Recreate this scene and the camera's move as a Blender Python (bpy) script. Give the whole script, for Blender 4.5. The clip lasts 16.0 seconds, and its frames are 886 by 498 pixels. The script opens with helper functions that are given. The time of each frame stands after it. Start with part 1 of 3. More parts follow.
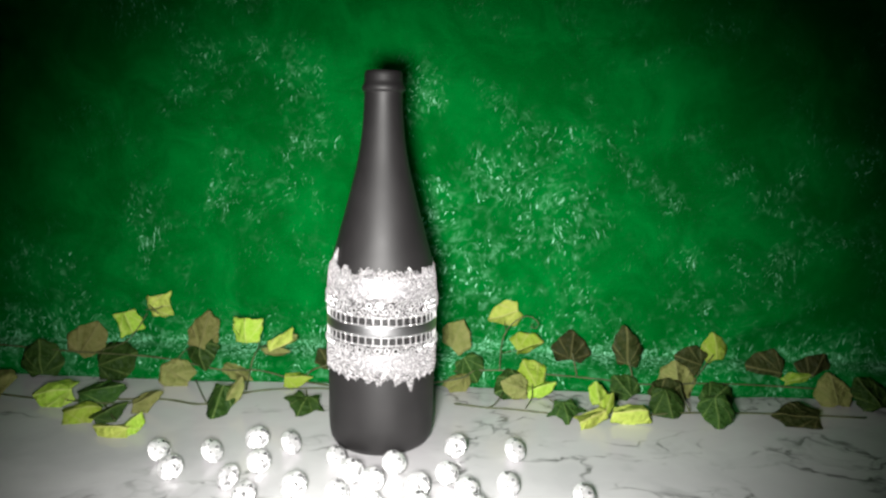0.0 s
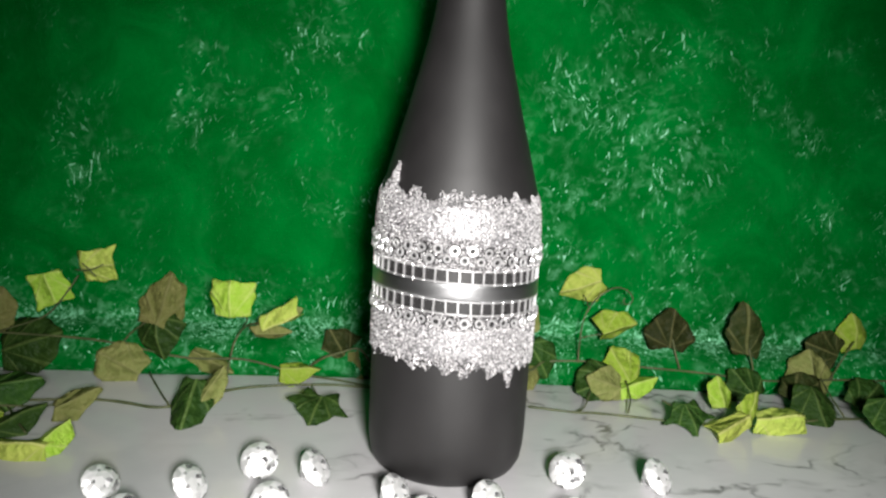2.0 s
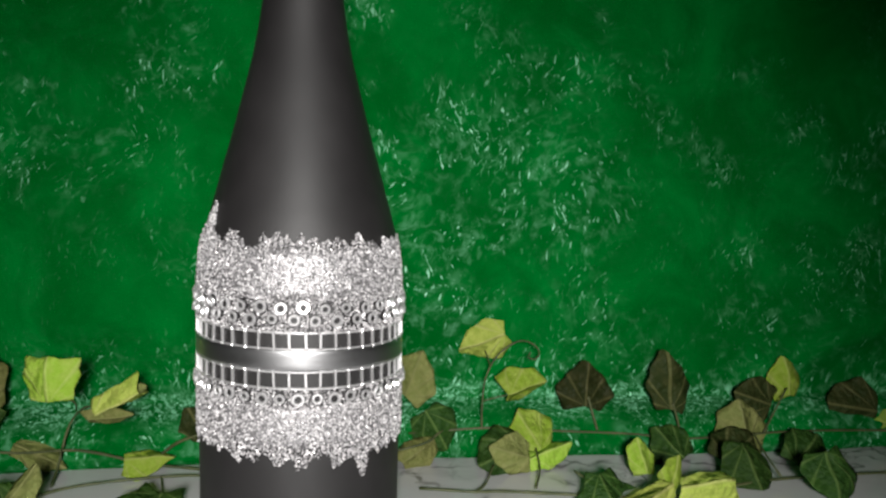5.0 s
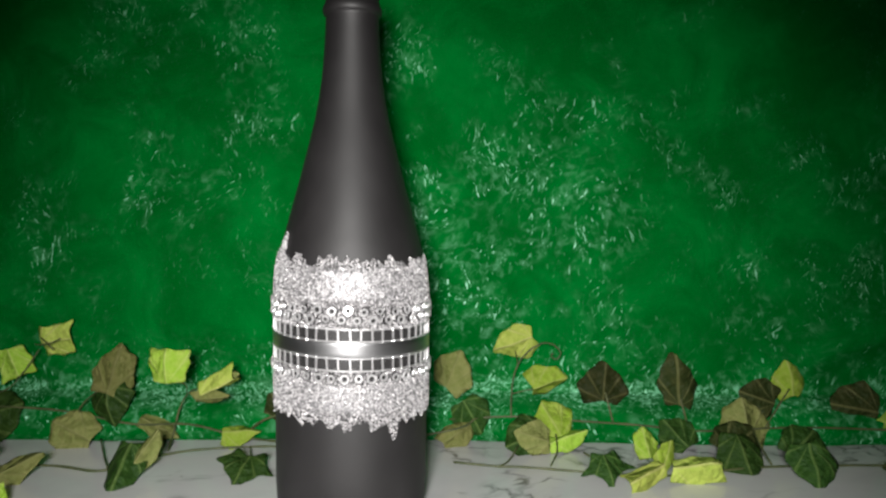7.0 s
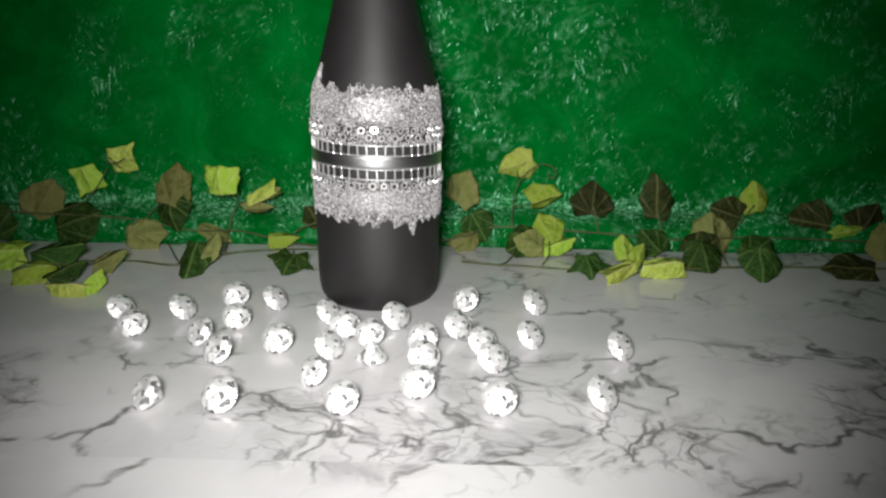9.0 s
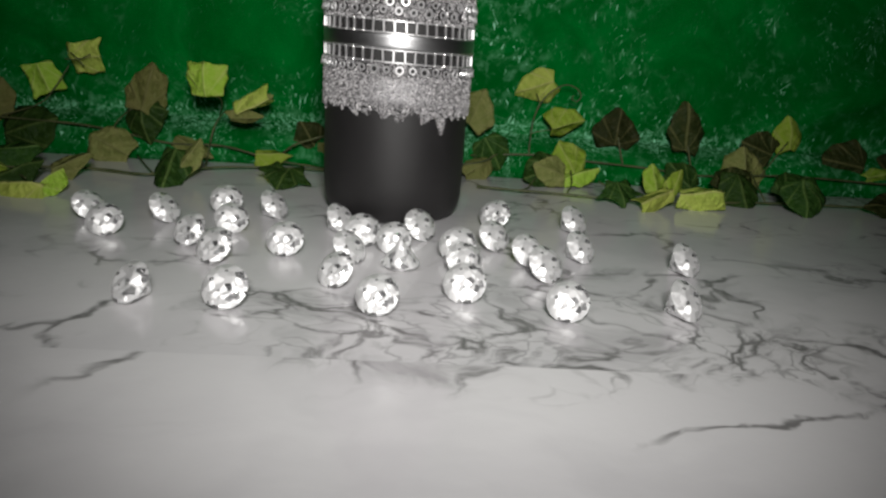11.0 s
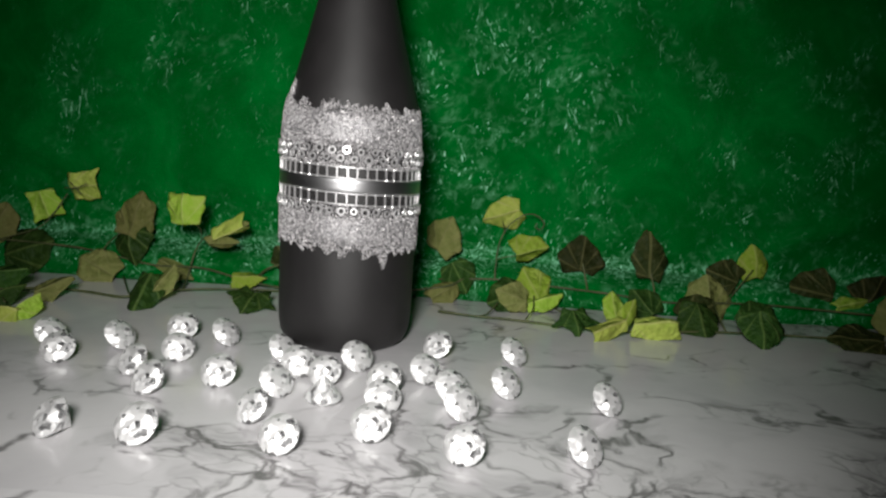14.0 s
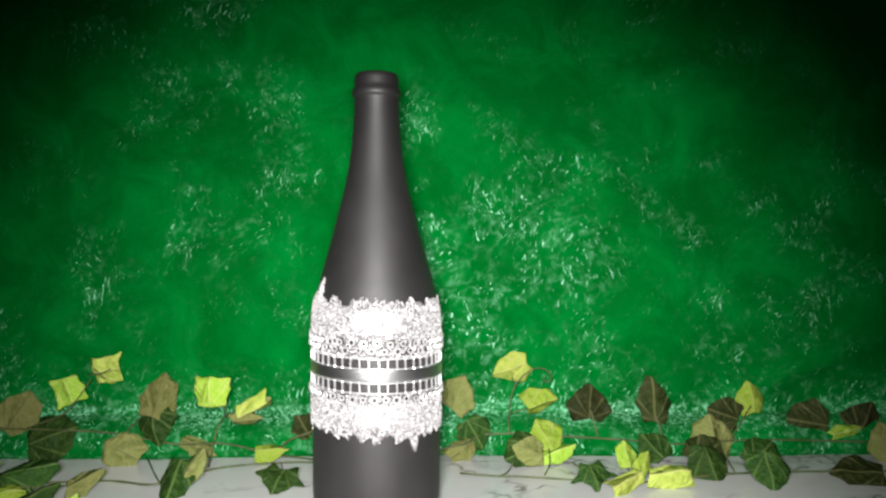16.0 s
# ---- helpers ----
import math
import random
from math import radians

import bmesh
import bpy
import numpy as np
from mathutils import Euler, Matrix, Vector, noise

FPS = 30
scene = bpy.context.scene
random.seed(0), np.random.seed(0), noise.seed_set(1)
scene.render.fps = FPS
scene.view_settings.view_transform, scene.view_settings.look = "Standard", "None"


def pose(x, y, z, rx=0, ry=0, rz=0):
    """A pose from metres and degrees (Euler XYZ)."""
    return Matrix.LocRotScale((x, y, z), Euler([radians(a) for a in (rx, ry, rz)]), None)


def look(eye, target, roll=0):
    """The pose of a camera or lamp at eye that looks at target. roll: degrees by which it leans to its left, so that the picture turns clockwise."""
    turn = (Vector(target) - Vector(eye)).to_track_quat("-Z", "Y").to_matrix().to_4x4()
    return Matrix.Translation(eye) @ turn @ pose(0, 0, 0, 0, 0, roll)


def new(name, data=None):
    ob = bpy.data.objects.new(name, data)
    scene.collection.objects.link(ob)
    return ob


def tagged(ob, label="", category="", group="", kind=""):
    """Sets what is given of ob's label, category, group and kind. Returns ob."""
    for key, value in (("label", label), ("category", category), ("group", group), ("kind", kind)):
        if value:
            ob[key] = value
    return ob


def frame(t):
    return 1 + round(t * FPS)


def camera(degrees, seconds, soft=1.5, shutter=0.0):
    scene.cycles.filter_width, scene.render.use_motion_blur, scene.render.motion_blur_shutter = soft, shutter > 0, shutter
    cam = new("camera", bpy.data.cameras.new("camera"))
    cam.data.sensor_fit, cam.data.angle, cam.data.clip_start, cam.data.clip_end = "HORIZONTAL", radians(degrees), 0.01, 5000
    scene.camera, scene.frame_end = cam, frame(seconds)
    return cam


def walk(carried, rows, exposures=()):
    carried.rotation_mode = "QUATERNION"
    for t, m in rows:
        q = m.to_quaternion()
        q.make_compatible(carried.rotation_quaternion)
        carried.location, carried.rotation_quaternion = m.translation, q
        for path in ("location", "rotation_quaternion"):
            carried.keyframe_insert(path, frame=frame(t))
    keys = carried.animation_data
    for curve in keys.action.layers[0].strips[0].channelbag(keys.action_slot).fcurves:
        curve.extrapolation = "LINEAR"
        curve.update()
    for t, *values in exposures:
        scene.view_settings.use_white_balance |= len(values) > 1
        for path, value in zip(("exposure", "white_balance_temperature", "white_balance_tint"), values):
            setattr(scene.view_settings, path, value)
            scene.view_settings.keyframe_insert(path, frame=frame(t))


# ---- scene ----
cam = camera(64.9, 16.0, soft=2.5)
PATH = [
    (0, (0.026, 0.013, 0.24), (-0.031, 1.986, -0.084), 1.2),
    (0.5, (0.012, 0.072, 0.239), (0.044, 2.052, -0.047), 2.3),
    (1, (-0.019, 0.129, 0.21), (0.086, 2.104, -0.088), 3.0),
    (1.5, (-0.046, 0.161, 0.188), (0.061, 2.136, -0.107), 3.6),
    (2, (-0.066, 0.188, 0.167), (0.066, 2.159, -0.142), 3.3),
    (2.5, (-0.084, 0.213, 0.163), (0.161, 2.172, -0.155), 3.5),
    (3, (-0.098, 0.232, 0.154), (0.25, 2.174, -0.173), 2.4),
    (3.5, (-0.088, 0.244, 0.162), (0.26, 2.184, -0.177), 1.4),
    (4, (-0.057, 0.245, 0.168), (0.268, 2.198, -0.114), 0.5),
    (6.3, (0.004, 0.22, 0.145), (0.048, 2.218, 0.062), 3.5),
    (6.5, (0.006, 0.203, 0.148), (-0.008, 2.201, 0.062), 2.7),
    (7, (0.013, 0.159, 0.169), (0.018, 2.155, 0.05), 0.5),
    (7.5, (0.023, 0.114, 0.195), (0.05, 2.111, 0.085), -0.6),
    (8, (0.02, 0.095, 0.194), (0.013, 2.072, -0.107), -0.2),
    (8.5, (0.021, 0.087, 0.187), (0.008, 2.04, -0.246), -0.1),
    (9, (0.017, 0.082, 0.17), (-0.019, 1.997, -0.405), 0.6),
    (9.2, (0.011, 0.084, 0.157), (-0.018, 1.992, -0.439), 1.1),
    (11.3, (-0.034, 0.127, 0.106), (0.078, 2.03, -0.497), 3.9),
    (11.5, (-0.04, 0.127, 0.111), (0.054, 2.025, -0.513), 3.3),
    (12, (-0.046, 0.133, 0.125), (0.051, 2.03, -0.501), 2.0),
    (12.5, (-0.03, 0.142, 0.126), (0.109, 2.033, -0.51), 2.2),
    (13, (-0.011, 0.14, 0.126), (0.131, 2.049, -0.453), 2.5),
    (13.5, (0.011, 0.131, 0.123), (0.115, 2.068, -0.364), 3.4),
    (14, (0.028, 0.114, 0.132), (0.006, 2.086, -0.202), 3.8),
    (14.5, (0.021, 0.104, 0.151), (0.021, 2.088, -0.104), 2.1),
    (15, (0.002, 0.096, 0.161), (0.043, 2.077, -0.115), 1.7),
    (15.5, (-0.002, 0.083, 0.178), (0.004, 2.077, 0.023), 0.8),
    (16, (-0.002, 0.086, 0.184), (0.04, 2.085, 0.136), 0.1),
]
EXPOSURES = [(0.0, -0.3), (0.5, -0.05), (1.0, -0.1), (1.5, -0.45), (2.0, -0.6), (2.5, -0.7), (3.5, -0.75), (4.0, -1.1), (4.2, -1.1), (6.5, -1.0), (7.0, -0.85), (7.5, -0.35), (8.0, -0.45), (8.5, -0.95), (9.0, -1.2), (11.3, -2.0), (12.5, -2.1), (13.5, -2.0), (14.0, -1.55), (14.5, -1.25), (15.5, -1.1), (16.0, -0.15)]
walk(cam, [(t, look(eye, target, roll)) for t, eye, target, roll in PATH], EXPOSURES)

# ---- light: one phone torch held over the middle of the walk, in a dark room ----
torch_data = bpy.data.lights.new("torch", "SPOT")
torch_data.energy, torch_data.shadow_soft_size = 33.0, 0.034
torch_data.spot_size, torch_data.spot_blend = radians(83), 1.0
torch_data.color = (1.0, 0.98, 0.95)
torch = new("torch", torch_data)
torch.matrix_world = look((-0.013, 0.075, 0.20), (-0.008, 0.6, 0.045))
world = bpy.data.worlds.new("dark_room")
scene.world = world
world.use_nodes = True
world.node_tree.nodes["Background"].inputs[0].default_value = (0.9, 0.95, 1.0, 1)
world.node_tree.nodes["Background"].inputs[1].default_value = 0.004


# ---- materials ----
class Mat:
    """A small builder for node materials."""

    def __init__(self, name):
        self.m = bpy.data.materials.new(name)
        self.m.use_nodes = True
        self.t = self.m.node_tree
        self.b = self.t.nodes["Principled BSDF"]
        self.coord = self.t.nodes.new("ShaderNodeTexCoord").outputs["Object"]

    def put(self, sock, v):
        if isinstance(v, bpy.types.NodeSocket):
            self.t.links.new(v, sock)
        else:
            sock.default_value = (*v, 1) if isinstance(v, tuple) and len(v) == 3 and sock.type == "RGBA" else v

    def set(self, **kw):
        for k, v in kw.items():
            self.put(self.b.inputs[k.replace("_", " ")], v)
        return self

    def mapping(self, scale, loc=(0, 0, 0), rot=(0, 0, 0), src=None):
        n = self.t.nodes.new("ShaderNodeMapping")
        self.put(n.inputs["Vector"], src or self.coord)
        n.inputs["Scale"].default_value, n.inputs["Location"].default_value = scale, loc
        n.inputs["Rotation"].default_value = rot
        return n.outputs[0]

    def noise(self, scale, detail=3.0, rough=0.5, dist=0.0, vec=None, colour=False):
        n = self.t.nodes.new("ShaderNodeTexNoise")
        self.put(n.inputs["Vector"], vec or self.coord)
        for k, v in (("Scale", scale), ("Detail", detail), ("Roughness", rough), ("Distortion", dist)):
            n.inputs[k].default_value = v
        return n.outputs["Color" if colour else "Fac"]

    def edge(self, scale, vec=None):
        n = self.t.nodes.new("ShaderNodeTexVoronoi")
        n.feature = "DISTANCE_TO_EDGE"
        self.put(n.inputs["Vector"], vec or self.coord)
        n.inputs["Scale"].default_value = scale
        return n.outputs["Distance"]

    def maths(self, op, a, b=0.0, c=0.0):
        n = self.t.nodes.new("ShaderNodeMath")
        n.operation = op
        for s, v in zip(n.inputs, (a, b, c)):
            self.put(s, v)
        return n.outputs[0]

    def ramp(self, v, lo, hi, a=0.0, b=1.0):
        n = self.t.nodes.new("ShaderNodeMapRange")
        n.interpolation_type = "SMOOTHSTEP"
        for s, x in zip(n.inputs, (v, lo, hi, a, b)):
            self.put(s, x)
        return n.outputs[0]

    def mix(self, f, a, b):
        n = self.t.nodes.new("ShaderNodeMix")
        n.data_type = "RGBA"
        for s, v in zip((n.inputs[0], n.inputs[6], n.inputs[7]), (f, a, b)):
            self.put(s, v)
        return n.outputs[2]

    def warp(self, vec, amount, scale):
        """vec pushed about by a noise of that scale."""
        nz = self.noise(scale, 3, vec=vec, colour=True)
        sub = self.t.nodes.new("ShaderNodeVectorMath")
        sub.operation = "SUBTRACT"
        self.put(sub.inputs[0], nz)
        sub.inputs[1].default_value = (0.5, 0.5, 0.5)
        mul = self.t.nodes.new("ShaderNodeVectorMath")
        mul.operation = "MULTIPLY_ADD"
        self.put(mul.inputs[0], sub.outputs[0])
        mul.inputs[1].default_value = (amount, amount, amount)
        self.put(mul.inputs[2], vec)
        return mul.outputs[0]

    def axis(self, k, src=None):
        n = self.t.nodes.new("ShaderNodeSeparateXYZ")
        self.put(n.inputs[0], src or self.coord)
        return n.outputs[k]

    def bump(self, h, dist, strength=1.0):
        n = self.t.nodes.new("ShaderNodeBump")
        self.put(n.inputs["Height"], h)
        n.inputs["Distance"].default_value, n.inputs["Strength"].default_value = dist, strength
        self.put(self.b.inputs["Normal"], n.outputs[0])
        return self


def marble_material(name, shift, plain, dense, along_x, few=0.0):
    """Marble film whose veins crowd together from the first depth towards the second, and towards +x."""
    a = Mat(name)
    crowd = a.maths("ADD", a.ramp(a.axis(1), plain, dense, -0.085 - few, 0.06 - few), a.ramp(a.axis(0), -0.20, 0.08, -along_x, along_x))
    flat = a.mapping((0.85, 1.05, 1), shift, (0, 0, -0.35))
    w = a.warp(a.warp(flat, 0.075, 13), 0.014, 90)
    e1, e2, e3 = a.edge(11, w), a.edge(30, w), a.edge(68, w)
    patch = a.ramp(a.maths("ADD", a.noise(8, 2, vec=flat), crowd), 0.42, 0.58)
    patch2 = a.ramp(a.maths("ADD", a.noise(11, 3, vec=w), crowd), 0.44, 0.54)
    thin = a.ramp(a.noise(60, 4, 0.6, vec=w), 0.34, 0.58, 0.04, 1.0)
    veins = a.maths("MAXIMUM", a.maths("MULTIPLY", a.ramp(e1, 0.002, 0.032, 0.9, 0), patch), a.maths("MULTIPLY", a.ramp(e2, 0.0, 0.075, 0.85, 0), patch2))
    veins = a.maths("MAXIMUM", veins, a.maths("MULTIPLY", a.ramp(e3, 0.0, 0.09, 0.45, 0), a.maths("MULTIPLY", patch2, patch)))
    veins = a.maths("MULTIPLY", veins, thin)
    cloud = a.ramp(a.noise(6.5, 4, 0.6, vec=w), 0.40, 0.72, 0, 0.7)
    stain = a.maths("MULTIPLY", a.ramp(a.noise(26, 4, 0.65, vec=w), 0.45, 0.75, 0, 0.50), patch2)
    base = a.mix(cloud, (0.62, 0.61, 0.62), (0.44, 0.43, 0.45))
    base = a.mix(stain, base, (0.22, 0.21, 0.215))
    base = a.mix(veins, base, (0.11, 0.105, 0.105))
    a.set(Base_Color=base, Roughness=a.ramp(a.noise(90, 2), 0.3, 0.7, 0.12, 0.18), Specular_IOR_Level=0.5)
    a.bump(a.noise(260, 2), 0.0002, 0.3)
    return a.m


def velvet_material():
    a = Mat("crushed_green_velvet")
    swirl = a.warp(a.mapping((1, 1, 1)), 0.05, 9)
    # short glints of the pile, put into the colour, that lean three ways
    glints = None
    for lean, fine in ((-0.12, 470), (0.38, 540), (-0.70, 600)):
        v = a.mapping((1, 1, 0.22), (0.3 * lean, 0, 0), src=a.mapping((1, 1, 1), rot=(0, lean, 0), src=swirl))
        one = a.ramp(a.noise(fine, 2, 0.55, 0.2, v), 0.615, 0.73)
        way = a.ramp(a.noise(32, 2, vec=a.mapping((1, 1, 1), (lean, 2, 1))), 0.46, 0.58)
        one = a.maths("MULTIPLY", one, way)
        glints = one if glints is None else a.maths("MAXIMUM", glints, one)
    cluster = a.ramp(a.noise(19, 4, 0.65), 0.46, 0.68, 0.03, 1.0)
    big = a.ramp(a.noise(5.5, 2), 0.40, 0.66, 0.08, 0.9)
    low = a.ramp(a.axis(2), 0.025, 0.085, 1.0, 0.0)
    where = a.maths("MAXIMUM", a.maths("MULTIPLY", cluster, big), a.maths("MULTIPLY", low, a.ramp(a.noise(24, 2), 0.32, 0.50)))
    # the light caught along the foot fold's crest, painted as a pale line
    lit_crest = a.maths("ABSOLUTE", a.maths("SUBTRACT", a.maths("ADD", a.axis(2), a.ramp(a.noise(14, 2), 0.3, 0.7, -0.006, 0.006)), 0.030))
    lit_crest = a.maths("MULTIPLY", a.ramp(lit_crest, 0.002, 0.012, 1, 0), a.ramp(a.noise(30, 2), 0.36, 0.52))
    where = a.maths("MAXIMUM", where, lit_crest)
    # the torch's glow right of the bottle, painted as a patch of glints
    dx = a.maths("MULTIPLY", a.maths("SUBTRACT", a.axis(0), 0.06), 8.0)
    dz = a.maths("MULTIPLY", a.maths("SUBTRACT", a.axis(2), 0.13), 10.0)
    hot_glow = a.ramp(a.maths("ADD", a.maths("MULTIPLY", dx, dx), a.maths("MULTIPLY", dz, dz)), 0.2, 1.4, 1, 0)
    where = a.maths("MAXIMUM", where, a.maths("MULTIPLY", hot_glow, a.ramp(a.noise(20, 3, 0.6), 0.36, 0.58)))
    f = a.maths("MULTIPLY", glints, where)
    sheen = a.maths("MULTIPLY", where, a.ramp(a.noise(120, 3, 0.7, 0.4, swirl), 0.45, 0.75, 0, 0.20))
    rub = a.ramp(a.noise(16, 4, 0.65, 0.5, swirl), 0.35, 0.75)
    base = a.mix(rub, (0.0, 0.088, 0.010), (0.0, 0.150, 0.020))
    sheen = a.maths("MAXIMUM", sheen, a.maths("MULTIPLY", lit_crest, a.ramp(a.noise(260, 3, 0.7, 0.6, swirl), 0.46, 0.64, 0, 0.55)))
    # glints and sheen go into the base colour as pale green
    base = a.mix(a.maths("MAXIMUM", f, sheen), base, (0.32, 0.80, 0.50))
    a.set(Base_Color=base, Roughness=a.maths("SUBTRACT", 0.75, a.maths("MULTIPLY", f, 0.3)), Specular_IOR_Level=a.maths("MULTIPLY", f, 0.5))
    h = a.maths("ADD", a.maths("MULTIPLY", f, 0.5), a.maths("MULTIPLY", a.noise(420, 2, vec=swirl), 0.5))
    a.bump(h, 0.0012, 0.5)
    return a.m


def leaf_material(name, light, dark, vein, through_light=0.33):
    a = Mat(name)
    x = a.maths("ABSOLUTE", a.axis(0))
    y = a.axis(1)
    mid = a.ramp(x, 0.012, 0.035, 1, 0)
    fan = a.maths("ARCTAN2", x, a.maths("SUBTRACT", y, 0.02))
    ray1 = a.ramp(a.maths("ABSOLUTE", a.maths("SUBTRACT", fan, 0.62)), 0.025, 0.07, 1, 0)
    ray2 = a.ramp(a.maths("ABSOLUTE", a.maths("SUBTRACT", fan, 1.25)), 0.03, 0.09, 1, 0)
    side = a.maths("SINE", a.maths("MULTIPLY", a.maths("SUBTRACT", y, a.maths("MULTIPLY", x, 0.8)), 42.0))
    fine = a.maths("MULTIPLY", a.ramp(side, 0.80, 1.0), a.ramp(a.noise(5, 2), 0.45, 0.7, 0.0, 0.22))
    veins = a.maths("MAXIMUM", a.maths("MAXIMUM", mid, fine), a.maths("MULTIPLY", a.maths("MAXIMUM", ray1, ray2), 0.8))
    rnd = a.t.nodes.new("ShaderNodeObjectInfo").outputs["Random"]
    mott = a.ramp(a.noise(4.5, 4, 0.6), 0.35, 0.7)
    base = a.mix(mott, light, dark)
    hue = a.t.nodes.new("ShaderNodeHueSaturation")
    a.put(hue.inputs["Color"], a.mix(a.maths("MULTIPLY", veins, 0.5), base, vein))
    a.put(hue.inputs["Value"], a.ramp(rnd, 0, 1, 0.8, 1.2))
    a.put(hue.inputs["Hue"], a.ramp(rnd, 0, 1, 0.492, 0.508))
    a.set(Base_Color=hue.outputs[0], Roughness=a.ramp(a.noise(14, 3), 0.3, 0.7, 0.48, 0.68), Specular_IOR_Level=0.12)
    a.bump(a.maths("ADD", a.maths("MULTIPLY", veins, 0.5), a.noise(3.5, 3)), 0.06, 0.35)
    tr = a.t.nodes.new("ShaderNodeBsdfTranslucent")
    a.put(tr.inputs["Color"], hue.outputs[0])
    mx = a.t.nodes.new("ShaderNodeMixShader")
    mx.inputs[0].default_value = through_light
    out = a.t.nodes["Material Output"]
    a.t.links.new(a.b.outputs[0], mx.inputs[1])
    a.t.links.new(tr.outputs[0], mx.inputs[2])
    a.t.links.new(mx.outputs[0], out.inputs["Surface"])
    return a.m


def painted_glass():
    a = Mat("matte_black_paint")
    a.set(Base_Color=a.mix(a.ramp(a.noise(40, 4), 0.35, 0.7), (0.010, 0.0092, 0.0095), (0.014, 0.0128, 0.0132)), Roughness=a.ramp(a.noise(25, 3), 0.3, 0.7, 0.52, 0.60), Specular_IOR_Level=0.6)
    a.bump(a.noise(1500, 2), 0.0001, 0.25)
    return a.m


def crystal_chips():
    a = Mat("silver_crystal_chips")
    isl = a.t.nodes.new("ShaderNodeNewGeometry").outputs["Random Per Island"]
    kind = a.maths("FRACT", a.maths("MULTIPLY", isl, 17.0))
    a.set(Base_Color=a.mix(a.ramp(isl, 0.35, 0.75), (0.76, 0.74, 0.75), (0.17, 0.165, 0.17)), Metallic=a.ramp(kind, 0.2, 0.6, 0.1, 0.8), Roughness=a.ramp(kind, 0, 1, 0.34, 0.55))
    return a.m


def silver_plastic():
    a = Mat("silver_plastic")
    a.set(Base_Color=(0.78, 0.77, 0.78), Metallic=0.75, Roughness=a.ramp(a.noise(900, 2), 0.3, 0.7, 0.3, 0.42))
    return a.m


def glow_backing():
    # rough grey metal for an added sleeve that reflects a glow between the chips
    a = Mat("glow_backing")
    a.set(Base_Color=a.mix(a.noise(700, 3), (0.18, 0.175, 0.18), (0.50, 0.49, 0.50)), Metallic=0.8, Roughness=0.42)
    a.bump(a.noise(900, 3), 0.0006, 1.0)
    return a.m


def satin_ribbon():
    a = Mat("grey_metallic_ribbon")
    lines = a.noise(500, 2, vec=a.mapping((0.05, 0.05, 6)))
    a.set(Base_Color=(0.52, 0.52, 0.53), Metallic=1.0, Roughness=a.ramp(lines, 0.3, 0.7, 0.31, 0.39))
    a.bump(lines, 0.0002, 0.15)
    return a.m


def clear_gem():
    """Clear acrylic mixed with white and grey cells that paint in its sparkle."""
    a = Mat("clear_acrylic")
    a.set(Base_Color=(0.97, 0.97, 0.98), Roughness=0.01, Transmission_Weight=1.0, IOR=1.55)
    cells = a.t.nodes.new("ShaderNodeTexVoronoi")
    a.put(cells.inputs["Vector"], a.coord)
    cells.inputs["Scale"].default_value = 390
    tilt = a.t.nodes.new("ShaderNodeVectorMath")
    tilt.operation = "SUBTRACT"
    a.put(tilt.inputs[0], cells.outputs["Color"])
    tilt.inputs[1].default_value = (0.5, 0.5, 0.5)
    lean = a.t.nodes.new("ShaderNodeVectorMath")
    lean.operation = "MULTIPLY_ADD"
    a.put(lean.inputs[0], tilt.outputs[0])
    lean.inputs[1].default_value = (0.6, 0.6, 0.6)
    a.put(lean.inputs[2], a.t.nodes.new("ShaderNodeNewGeometry").outputs["Normal"])
    unit = a.t.nodes.new("ShaderNodeVectorMath")
    unit.operation = "NORMALIZE"
    a.put(unit.inputs[0], lean.outputs[0])
    # white cells stand for returned torch light, grey ones for dark reflections
    sparkle = a.t.nodes.new("ShaderNodeBsdfPrincipled")
    a.put(sparkle.inputs["Base Color"], a.mix(a.ramp(a.axis(1, cells.outputs["Color"]), 0.04, 0.26), (0.22, 0.22, 0.23), (1.0, 1.0, 1.0)))
    sparkle.inputs["Metallic"].default_value, sparkle.inputs["Roughness"].default_value = 0.6, 0.5
    a.put(sparkle.inputs["Normal"], unit.outputs[0])
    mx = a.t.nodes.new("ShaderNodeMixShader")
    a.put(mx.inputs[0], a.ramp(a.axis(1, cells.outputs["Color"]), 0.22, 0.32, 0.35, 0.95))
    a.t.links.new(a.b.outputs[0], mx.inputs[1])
    a.t.links.new(sparkle.outputs[0], mx.inputs[2])
    a.t.links.new(mx.outputs[0], a.t.nodes["Material Output"].inputs["Surface"])
    return a.m


def stem_material():
    a = Mat("vine_stem")
    a.set(Base_Color=a.mix(a.ramp(a.noise(60, 3), 0.35, 0.65), (0.040, 0.055, 0.016), (0.085, 0.095, 0.036)), Roughness=0.55)
    a.bump(a.noise(400, 2), 0.0004, 0.5)
    return a.m


def plaster():
    a = Mat("dim_plaster")
    a.set(Base_Color=a.mix(a.noise(3, 4), (0.05, 0.048, 0.045), (0.07, 0.066, 0.062)), Roughness=0.9)
    a.bump(a.noise(60, 3), 0.002, 0.3)
    return a.m


MARBLE_BACK, MARBLE_FRONT = marble_material("marble_film_back", (0.13, 0.31, 0), 0.45, 0.37, 0.03), marble_material("marble_film_front", (0.42, 0.07, 0), 0.29, 0.335, 0.04, 0.085)
VELVET, PAINT, CHIPS, PLASTIC, RIBBON = velvet_material(), painted_glass(), crystal_chips(), silver_plastic(), satin_ribbon()
GEM, STEM, WALL, BACKING = clear_gem(), stem_material(), plaster(), glow_backing()
YELLOW = leaf_material("yellow_leaf", (0.57, 0.67, 0.14), (0.43, 0.57, 0.09), (0.68, 0.66, 0.28))
